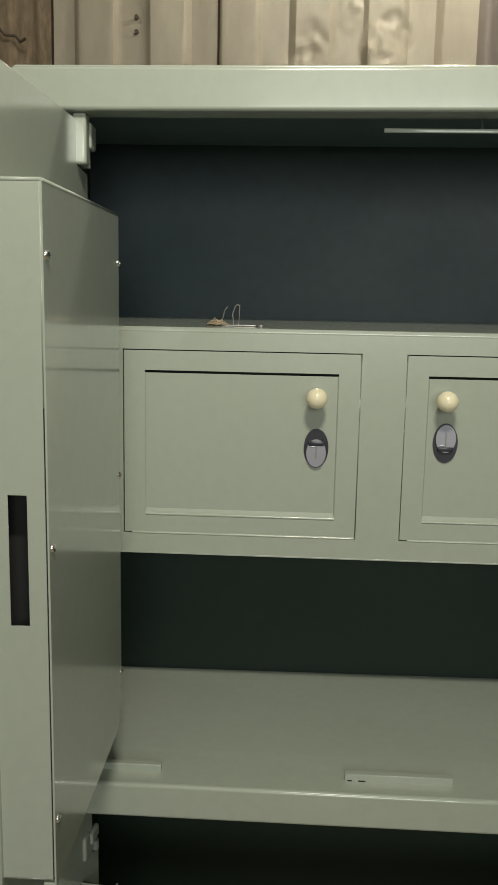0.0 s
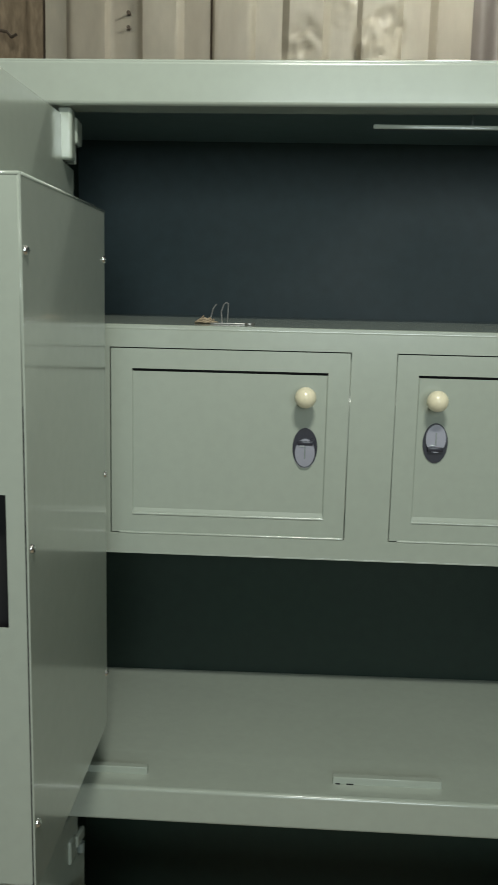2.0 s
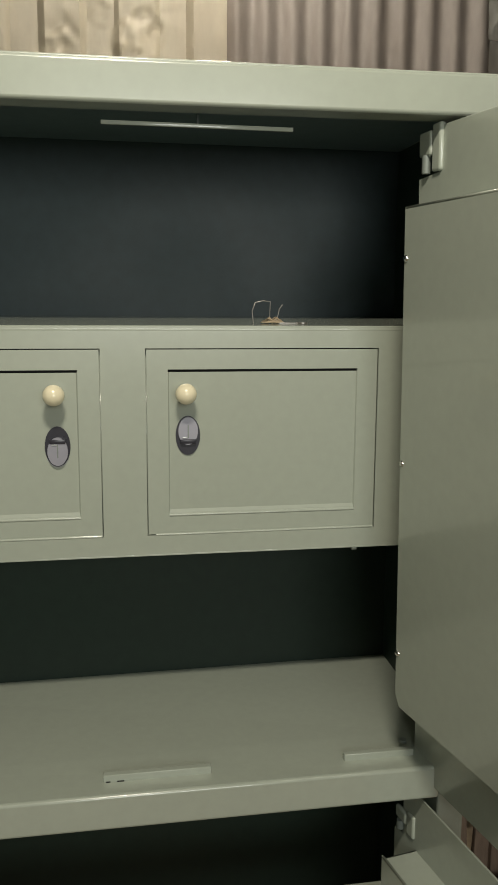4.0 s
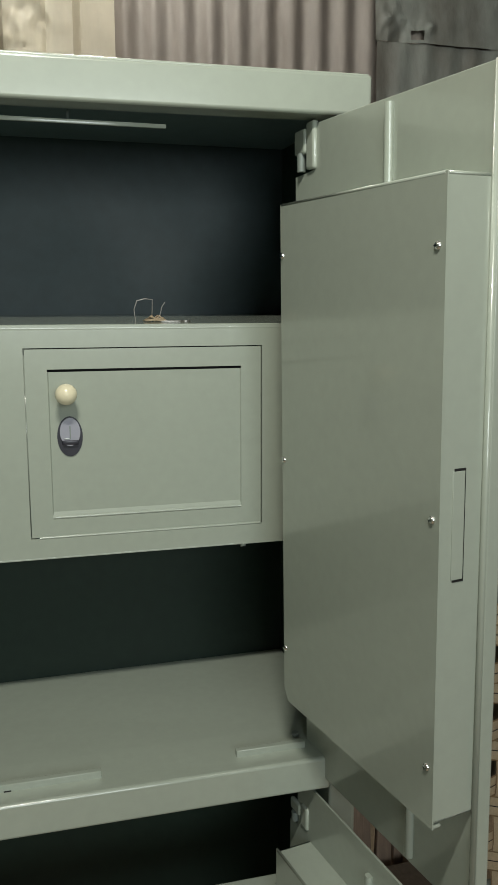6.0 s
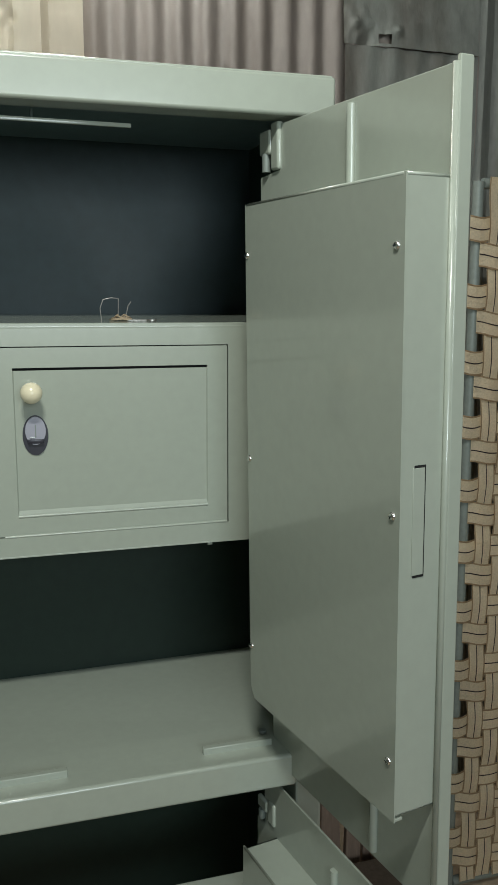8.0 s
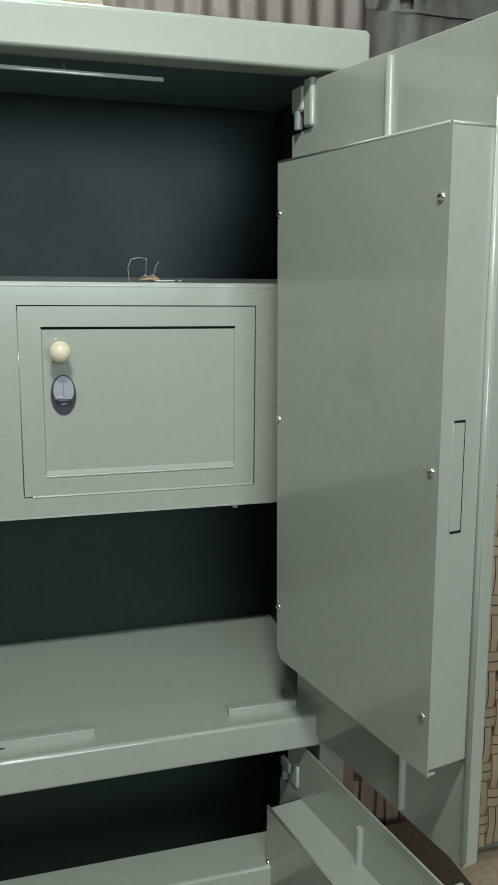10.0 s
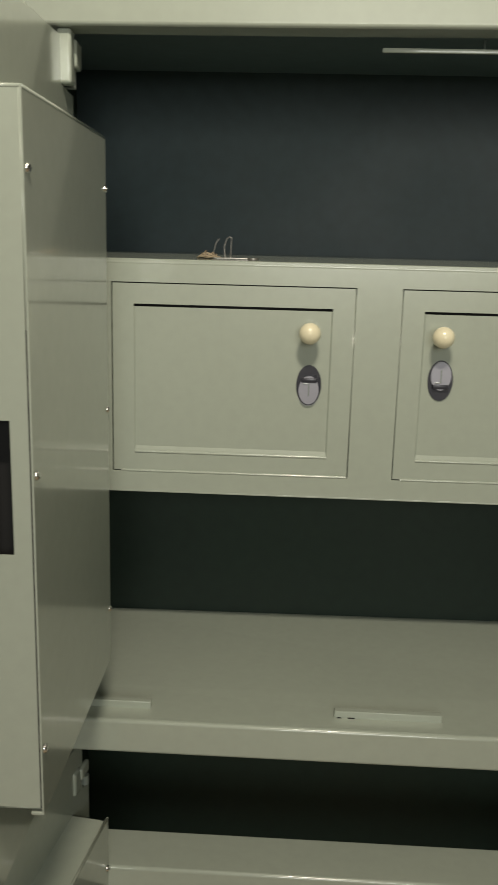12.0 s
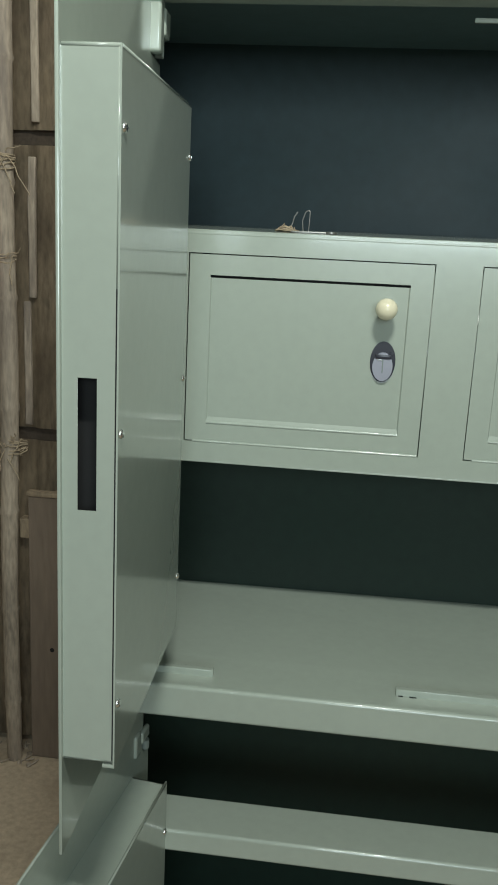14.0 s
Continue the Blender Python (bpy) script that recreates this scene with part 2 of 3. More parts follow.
# brown boards at the bamboo corner, in three courses with dark gaps between
for z0, z1, s in ((1.466, CEIL - 0.02, 41), (0.662, 1.428, 47), (FLOOR + 0.03, 0.626, 53)):
    sheet("weathered_sheet", -1.02, -0.605, z0, z1, lambda x: 0.004 + 0.5 * trapeze(x, -0.70, raised=0.11), BROWN,
          label="weathered brown sheet with dusty ridges", seed=s, dents=0.007)
    sheet("weathered_sheet", -2.5, -1.03, z0, z1, lambda x: 0.002 + 0.5 * trapeze(x, -0.70, raised=0.11), BROWN,
          label="weathered brown sheet", seed=s + 2, dents=0.007, step=0.014)
for z in (1.448, 0.645):
    part("batten", cuboid(-2.5, -0.60, WALL + 0.012, WALL + 0.05, z - 0.03, z + 0.03, 0.006), BATTEN, north, "dark horizontal batten in the gap")
for x, z0, z1 in ((-0.826, 1.475, 2.5), (-0.836, 1.02, 1.40), (-0.852, 0.66, 1.02)):
    bm = cuboid(x - 0.010, x + 0.010, WALL - 0.026, WALL - 0.014, z0 + 0.01, z1, 0.003)
    bmesh.ops.subdivide_edges(bm, edges=bm.edges, cuts=2)
    for v in bm.verts:
        v.co += 0.004 * noise.noise_vector(v.co * 6)
    part("wood_strip", bm, BAMBOO, north, "thin dusty wooden strip")
part("ledge", cuboid(-0.874, -0.842, WALL - 0.050, WALL - 0.012, 0.340, 0.400, 0.004), BROWN, north, "short weathered block nailed to the wall")
for x, z in ((-0.384, 1.969), (-0.384, 1.934)):
    part("nail", rod(bmesh.new(), (x, WALL - 0.020, z), (x, WALL - 0.004, z), 0.005, sides=10), BATTEN, north, "dark nail head")
tube("wire", [(-0.86 + 0.2 * k / 14, WALL - 0.045 - 0.01 * math.sin(k), 2.03 - 0.13 * (k / 14) ** 0.6 + 0.006 * math.sin(k * 2.3)) for k in range(15)], 0.004,
     BATTEN, north, "thin dark twisted wire")


# ---- bamboo pole, string, plank, red tin ----
def bamboo_pole(x, y, foot, head, z0, z1, label, seed):
    rig = thing("bamboo_pole", (x, y, z0), label, "bamboo pole")
    bm = bmesh.new()
    rings, z, node = [], 0.0, 0.30
    while z <= z1 - z0:
        near = min(abs(((z + seed) % node)), node - ((z + seed) % node))
        r = foot + (head - foot) * z / (z1 - z0)
        rr = r * (1 + 0.14 * math.exp(-(near / 0.008) ** 2)) * (1 + 0.03 * noise.noise((z * 3, seed, 0)))
        ox, oy = 0.010 * noise.noise((z * 1.3, seed, 4)), 0.008 * noise.noise((z * 1.3, seed, 8))
        rings.append([bm.verts.new((ox + rr * math.cos(a * math.pi / 7), oy + rr * math.sin(a * math.pi / 7), z)) for a in range(14)])
        z += 0.0125
    for lo, hi in zip(rings, rings[1:]):
        for a in range(14):
            bm.faces.new((lo[a], lo[(a + 1) % 14], hi[(a + 1) % 14], hi[a]))
    bm.faces.new(rings[-1])
    bm.faces.new(rings[0][::-1])
    part("culm", bm, BAMBOO, rig, rounded=True)
    return rig


bamboo_pole(-0.892, 2.255, 0.022, 0.032, FLOOR - 0.01, 2.7, "weathered grey-brown bamboo pole against the wall", 0.1)
bamboo_pole(-0.990, 2.300, 0.020, 0.022, FLOOR - 0.01, 2.7, "second darker bamboo pole beside the first", 0.23)


def string_tie(x, y, z, r, wraps, label, seed):
    rig = thing("string_tie", (x, y, z), label, "string")
    rnd = random.Random(seed)
    for k in range(wraps):
        pts = []
        for i in range(25):
            a = i / 24 * 2 * math.pi
            rr = r * (1.05 + 0.12 * rnd.random())
            pts.append((rr * math.cos(a) * 1.25, rr * math.sin(a), (k - wraps / 2) * 0.007 + 0.006 * math.sin(a + k) + rnd.uniform(-0.002, 0.002)))
        tube("loop", pts, 0.0022, STRING, rig)
    for k in range(wraps + 2):
        a = rnd.uniform(0, math.pi * 2)
        p = Vector((r * 1.2 * math.cos(a), -r * 1.1, rnd.uniform(-0.01, 0.02)))
        d = Vector((rnd.uniform(-0.5, 1), -0.15, rnd.uniform(-1.2, 0.5)))
        pts = [p + d * 0.011 * i + 0.010 * noise.noise_vector(Vector((i * 0.4, k, seed))) for i in range(9)]
        tube("loose_end", pts, 0.0015, STRING, rig)
    return rig


string_tie(-0.897, 2.255, 1.385, 0.026, 6, "frayed brown string knotted round the bamboo", 3)
string_tie(-0.897, 2.255, 1.135, 0.024, 2, "thin brown string twisted round the bamboo", 5)
string_tie(-0.880, 2.262, 0.625, 0.028, 5, "frayed pale string tying bamboo and batten", 8)

plank = thing("plank", (-0.765, 2.28, FLOOR), "flat brown wooden plank leaning on the wall", "plank")
part("board", cuboid(-0.078, 0.105, -0.012, 0.012, -0.004, 0.832, 0.003), BOARD, plank)
part("cap", cuboid(-0.082, 0.109, -0.016, 0.014, 0.833, 0.847, 0.003), BROWN, plank, "pale rounded top edge of the plank")
part("knot_hole", rod(bmesh.new(), (-0.01, -0.0125, 0.36), (-0.01, -0.010, 0.36), 0.007, sides=8), NEAR_BLACK, plank, "small dark knot hole")

red = thing("hanging_tin", (-0.957, 2.195, 1.01), "faded red and yellow printed tin hanging on the bamboo", "tin")
part("body", rod(bmesh.new(), (0, 0, 0.03), (0, 0, 0.20), 0.045, sides=20), RED, red, rounded=True)
for z in (0.008, 0.20):
    part("band", rod(bmesh.new(), (0, 0, z), (0, 0, z + 0.022), 0.046, sides=20), YELLOW, red, "yellow band", rounded=True)
part("base", rod(bmesh.new(), (0, 0, -0.05), (0, 0, 0.008), 0.044, sides=20), NEAR_BLACK, red, "black base of the tin")

def litter():
    """Straw bits and crumbs round the feet of the poles."""
    rnd = random.Random(41)
    bm = bmesh.new()
    for k in range(34):
        x, y = rnd.uniform(-1.0, -0.80), rnd.uniform(2.20, 2.31)
        z = FLOOR + rnd.uniform(-0.008, 0.0)
        if k % 3:
            a, l = rnd.uniform(0, math.pi), rnd.uniform(0.012, 0.045)
            rod(bm, (x, y, z), (x + l * math.cos(a), y + l * math.sin(a), z + rnd.uniform(0.0, 0.012)), rnd.uniform(0.0012, 0.0028), sides=5)
        else:
            g = bmesh.ops.create_icosphere(bm, subdivisions=1, radius=rnd.uniform(0.004, 0.009))["verts"]
            for v in g:
                v.co = Vector((x, y, z)) + v.co * rnd.uniform(0.7, 1.2)
    return tagged(part("litter", bm, BAMBOO), "straw bits and crumbs on the earth floor", "litter", kind="stuff")


litter()

# ---- wardrobe ----
CX, F, BACK = 0.181, 1.243, 1.650
L, R = CX - 0.534, CX + 0.534
INL, INR = -0.346, 0.708
wardrobe = thing("steel_wardrobe", (CX, 1.48, FLOOR), "glossy grey-green painted steel wardrobe with all four doors open", "wardrobe")


def wpart(name, bm, mat=PAINT, label="", parent=None):
    ob = part(name, bm, mat, parent or wardrobe, label)
    if parent is None:
        ob.matrix_parent_inverse = Matrix.Translation((-CX, -1.48, -FLOOR))
    return ob


def risen(bm, rise=0.006):
    """Lifts a member a little towards the hinge side of the wide door."""
    for v in bm.verts:
        v.co.z += rise * max((v.co.x - L) / (R - L), 0) ** 2
    return bm


def long_box(x0, x1, y0, y1, z0, z1, bevel, segments=3):
    bm = cuboid(x0, x1, y0, y1, z0, z1, bevel, segments)
    for k in range(1, 9):
        x = x0 + (x1 - x0) * k / 9
        bmesh.ops.bisect_plane(bm, geom=bm.verts[:] + bm.edges[:] + bm.faces[:], plane_co=(x, 0, 0), plane_no=(1, 0, 0))
    return bm


def fold(x0, x1, y, z, r, rise=0.0, pieces=9):
    """A rounded fold along x."""
    bm = bmesh.new()
    for k in range(pieces):
        a, b = x0 + (x1 - x0) * k / pieces, x0 + (x1 - x0) * (k + 1) / pieces
        za, zb = (z + rise * max((q - L) / (R - L), 0) ** 2 for q in (a, b))
        rod(bm, (a, y, za), (b, y, zb), r, sides=12)
    return bm


wpart("top_rail", risen(long_box(L, R, F, F + 0.05, 1.508, 1.5645, 0.005)), PAINT, "thick rounded front rail")
wpart("top_fold", fold(L + 0.006, R - 0.006, F + 0.0035, 1.5632, 0.0026, 0.006), PAINT, "glossy fold along the top edge")
wpart("roof_panel", cuboid(L + 0.004, R - 0.004, F + 0.049, BACK + 0.02, 1.545, 1.562, 0.004), PAINT)
wpart("roof_lining", cuboid(INL, INR, F + 0.051, BACK, 1.538, 1.544, 0), UNDERSIDE, "blue-grey underside, colour lightened for the glow beneath the roof")
for a, b, c in ((L + 0.001, INL - 0.0036, 0), (INR + 0.0036, R - 0.001, 0)):
    wpart("side_panel", cuboid(a, b, F + 0.012, BACK + 0.02, FLOOR + 0.06, 1.544, 0.0005))
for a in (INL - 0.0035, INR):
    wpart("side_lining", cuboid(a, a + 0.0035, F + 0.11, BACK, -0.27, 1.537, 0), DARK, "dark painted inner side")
# Back split behind the locker, one tone for each bay's light.
wpart("back_panel", cuboid(INL - 0.01, INR + 0.01, BACK, BACK + 0.015, -0.28, 1.05, 0), DARK, "dark green-black back panel, colour deepened for the shade in the lower bay")
wpart("back_panel", cuboid(INL - 0.01, INR + 0.01, BACK, BACK + 0.015, 1.0505, 1.5445, 0), BACKGLOW, "dark blue-black back panel, colour lightened for the glow in the upper bay")
for a, b in ((L + 0.003, -0.290), (0.668, R - 0.003)):
    wpart("front_stile", cuboid(a, b, F + 0.008, F + 0.105, FLOOR + 0.06, 1.507, 0.004))


def sagging(bm, y0, y1, drop):
    """Lets a sheet fall by drop towards its back."""
    for v in bm.verts:
        v.co.z -= drop * (v.co.y - y0) / (y1 - y0)
    return bm


def shelf_sheet():
    bm = bmesh.new()
    y0, y1, y2 = F + 0.0055, F + 0.107, BACK - 0.001
    pts = [(-0.290, y0), (0.668, y0), (0.668, y1), (INR, y1), (INR, y2), (INL, y2), (INL, y1), (-0.290, y1)]
    f = bm.faces.new([bm.verts.new((x, y, 0.5084)) for x, y in pts])
    g = bmesh.ops.extrude_face_region(bm, geom=[f])
    bmesh.ops.translate(bm, verts=[v for v in g["geom"] if isinstance(v, bmesh.types.BMVert)], vec=(0, 0, 0.0145))
    for v in bm.verts:
        deep = (v.co.y - y0) / (y2 - y0)
        v.co.z += deep * (0.009 * (v.co.x - INL) / (INR - INL) + 0.003)
    return bm


wpart("shelf", shelf_sheet())
wpart("shelf_rail", cuboid(-0.300, 0.667, F, F + 0.03, 0.467, 0.5225, 0.005, 3), PAINT, "rounded front rail of the shelf")
wpart("lower_rail", cuboid(-0.290, 0.668, F, F + 0.092, 0.222, 0.262, 0.005, 3), PAINT, "rounded front rail of the lower bay")
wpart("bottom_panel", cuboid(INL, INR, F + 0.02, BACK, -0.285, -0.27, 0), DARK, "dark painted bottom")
wpart("base_rail", cuboid(L, R, F + 0.002, F + 0.03, FLOOR + 0.06, -0.265, 0.006), PAINT)
for x in (L + 0.05, R - 0.05):
    for y in (F + 0.06, BACK - 0.05):
        wpart("foot", rod(bmesh.new(), (x, y, FLOOR - 0.008), (x, y, FLOOR + 0.07), 0.022, 0.030, 16), LOCKBLACK, "black foot")
# door stops
for x0, x1 in ((-0.268, -0.153), (0.136, 0.303), (0.519, 0.636)):
    wpart("door_stop", cuboid(x0, x1, F + 0.037, F + 0.049, 0.521, 0.5345, 0.0015), PAINT, "welded strip that stops the door")
wpart("top_stop", cuboid(0.154, 0.423, F + 0.045, F + 0.050, 1.4910, 1.4968, 0.001), PAINT, "welded strip under the top rail")
wpart("stop_web", cuboid(0.286, 0.289, F + 0.0475, F + 0.0498, 1.4965, 1.510, 0), DARK, "thin dark tab that holds the strip")
for a, b in ((0.140, 0.147), (0.157, 0.168)):
    wpart("weld_gap", cuboid(a, b, F + 0.0358, F + 0.0385, 0.5215, 0.5247, 0), NEAR_BLACK, "dark pit in the weld")

# locker between the bays
LY = 1.38
Z0, Z1, D0, D1 = 0.850, 1.217, 0.8855, 1.180
DOORS = ((-0.229, 0.143, 1), (0.2155, 0.588, -1))


def locker_front():
    bm = bmesh.new()
    xs = (INL, -0.2308, 0.1448, 0.2137, 0.5898, INR)
    for a, b in ((xs[0], xs[1]), (xs[2], xs[3]), (xs[4], xs[5])):
        box(bm, a, b, LY, LY + 0.02, D0 - 0.0018, D1 + 0.0018)
    box(bm, xs[0], xs[5], LY, LY + 0.02, D1 + 0.0018, Z1 - 0.001)
    box(bm, xs[0], xs[5], LY, LY + 0.02, Z0, D0 - 0.0018)
    bmesh.ops.remove_doubles(bm, verts=bm.verts, dist=0.0001)
    return bm


wpart("locker_front", locker_front(), PAINT, "flat welded front frame of the locker")
wpart("locker_edge", rod(bmesh.new(), (INL, LY + 0.006, Z1 - 0.006), (INR, LY + 0.006, Z1 - 0.006), 0.0063, sides=20), PAINT)
wpart("locker_top", sagging(cuboid(INL, INR, LY + 0.006, BACK - 0.001, Z1 - 0.012, Z1, 0), LY, BACK, -0.0125), PAINT)
wpart("locker_bottom", cuboid(INL, INR, LY + 0.02, BACK - 0.001, Z0 + 0.001, Z0 + 0.012, 0), PAINT)
wpart("locker_inside", cuboid(INL, INR, LY + 0.022, LY + 0.03, Z0 + 0.012, Z1 - 0.012, 0), NEAR_BLACK, "black sheet for the shade behind the locker doors")
# Painted strips added behind the gaps so that their black reads softer.
for x in (0.1439, 0.2146, 0.5889):
    wpart("gap_back", cuboid(x - 0.003, x + 0.003, LY + 0.011, LY + 0.0215, D0 - 0.003, D1 + 0.0005, 0), PAINT, "painted strip added behind the door gap to soften its black")
wpart("lower_fold", fold(INL, INR, LY + 0.002, Z0 + 0.0016, 0.0022), PAINT, "rounded lower fold of the locker")
wpart("weld_bead", rod(bmesh.new(), (0.555, LY + 0.01, 0.8465), (0.563, LY + 0.01, 0.8465), 0.004, sides=8), PAINT)


def lathe(profile, sides=24):
    """A turned body about -y: profile holds (radius, distance out)."""
    bm = bmesh.new()
    rings = [[bm.verts.new((r * math.cos(k * 2 * math.pi / sides), -d, r * math.sin(k * 2 * math.pi / sides))) for k in range(sides)] for r, d in profile]
    for lo, hi in zip(rings, rings[1:]):
        for k in range(sides):
            bm.faces.new((lo[k], lo[(k + 1) % sides], hi[(k + 1) % sides], hi[k]))
    bm.faces.new(rings[0][::-1])
    bm.faces.new(rings[-1])
    return bm


def ellipse_plate(a, b, y0, y1, cx=0.0, cz=0.0, cut=None, sides=36, bevel=0.001):
    """An upright oval plate, from y0 out to y1; cut keeps only what lies above or below that height."""
    bm = bmesh.new()
    pts = []
    for k in range(sides):
        x, z = cx + a * math.cos(k * 2 * math.pi / sides), cz + b * math.sin(k * 2 * math.pi / sides)
        if cut is not None:
            z = min(z, cut[1]) if cut[0] == "below" else max(z, cut[1])
        pts.append((x, z))
    f = bm.faces.new([bm.verts.new((x, y0, z)) for x, z in pts])
    g = bmesh.ops.extrude_face_region(bm, geom=[f])
    vs = [v for v in g["geom"] if isinstance(v, bmesh.types.BMVert)]
    bmesh.ops.translate(bm, verts=vs, vec=(0, y1 - y0, 0))
    bmesh.ops.remove_doubles(bm, verts=bm.verts, dist=0.0002)
    return bm


def locker_door(x0, x1, hand):
    """A flush leaf with a sunk panel, an ivory knob and an oval lock; hand 1 has them at its right."""
    bm = bmesh.new()
    b, d = 0.033, 0.005
    box(bm, x0, x1, LY + 0.001, LY + 0.019, D1 - 0.031, D1)
    box(bm, x0, x1, LY + 0.001, LY + 0.019, D0, D0 + 0.030)
    box(bm, x0, x0 + b, LY + 0.001, LY + 0.019, D0 + 0.030, D1 - 0.031)
    box(bm, x1 - b, x1, LY + 0.001, LY + 0.019, D0 + 0.030, D1 - 0.031)
    bmesh.ops.remove_doubles(bm, verts=bm.verts, dist=0.0001)
    door = wpart("locker_door", bm, PAINT, "small locker door with a sunk panel")
    # sunk panel with sloped sides and foot; undercut head blackened for its shadow
    px0, px1, pz0, pz1 = x0 + b, x1 - b, D0 + 0.030, D1 - 0.031
    bm = bmesh.new()
    rim = [bm.verts.new(p) for p in ((px0, LY + 0.001, pz0), (px1, LY + 0.001, pz0), (px1, LY + 0.001, pz1 - 0.0035), (px0, LY + 0.001, pz1 - 0.0035))]
    low = [bm.verts.new(p) for p in ((px0 + 0.002, LY + d, pz0 + 0.0095), (px1 - 0.002, LY + d, pz0 + 0.0095), (px1 - 0.002, LY + d - 0.003, pz1 - 0.004), (px0 + 0.002, LY + d - 0.003, pz1 - 0.004))]
    bm.faces.new(low)
    for k in (0, 1, 3):
        bm.faces.new((rim[k], rim[(k + 1) % 4], low[(k + 1) % 4], low[k]))
    part("sunk_panel", bm, PAINT, door)
    part("panel_fold", rod(bmesh.new(), (px0 + 0.001, LY + 0.0022, pz0 + 0.0006), (px1 - 0.001, LY + 0.0022, pz0 + 0.0006), 0.0026, sides=14), PAINT, door)
    part("foot_fold", rod(bmesh.new(), (x0 + 0.012, LY + 0.0012, D0 - 0.0010), (x1 - 0.001, LY + 0.0012, D0 - 0.0006), 0.0022, sides=14), PAINT, door)
    part("head_shadow", cuboid(px0, px1, LY + 0.006, LY + 0.018, pz1 - 0.004, pz1, 0), NEAR_BLACK, door, "slit above the sunk panel, filled black for its shadow")
    kx = 0.0755 if hand > 0 else 0.2745
    knob = lathe([(0.0065, -0.006), (0.0065, 0.010), (0.008, 0.012)] + [(0.0165 * math.sin(a * math.pi / 14), 0.0265 - 0.0165 * math.cos(a * math.pi / 14)) for a in range(3, 14)] + [(0.001, 0.043)])
    bmesh.ops.translate(knob, verts=knob.verts, vec=(kx, LY, 1.113))
    part("knob", knob, IVORY, door, "round ivory plastic knob")
    lx, lz = (0.0775, 1.031) if hand > 0 else (0.2795, 1.0445)
    at = Matrix.Translation((lx, LY + 0.005, lz))
    lock = ellipse_plate(0.0195, 0.0315, 0.0, -0.003)
    bmesh.ops.transform(lock, matrix=at, verts=lock.verts)
    lock = part("lock_plate", lock, LOCKBLACK, door, "black oval plastic lock plate")
    cover = ellipse_plate(0.0155, 0.022, -0.003, -0.0075, cz=-0.0075 * hand)
    bmesh.ops.transform(cover, matrix=at, verts=cover.verts)
    part("key_cover", cover, LOCKGREY, lock, "lilac-grey swivelling key cover")
    slit = cuboid(-0.0009, 0.0009, -0.0082, -0.0070, -0.017 if hand > 0 else -0.003, 0.003 if hand > 0 else 0.017, 0)
    bmesh.ops.transform(slit, matrix=at, verts=slit.verts)
    part("slit", slit, PIPE, lock)
    notch = cuboid(-0.012, 0.012, -0.009, -0.0055, 0.0085 * hand - 0.004, 0.0085 * hand + 0.003, 0.001)
    bmesh.ops.transform(notch, matrix=at, verts=notch.verts)
    part("notch", notch, LOCKBLACK, lock)
    # Pale bar drawn in as a highlight on the notch.
    glint = cuboid(-0.009, -0.001, -0.0092, -0.0075, 0.0085 * hand - 0.0055 * hand - 0.0008, 0.0085 * hand - 0.0055 * hand + 0.0012, 0.0005)
    bmesh.ops.transform(glint, matrix=at, verts=glint.verts)
    part("notch_glint", glint, STEELPALE, lock)
    rim = ellipse_plate(0.0205, 0.0325, 0.0005, -0.0012, cz=-0.001 * hand)
    bmesh.ops.transform(rim, matrix=at, verts=rim.verts)
    part("lock_rim", rim, STEELPALE, lock, "thin pale rim of the lock")
    return door


for x0, x1, hand in DOORS:
    locker_door(x0, x1, hand)


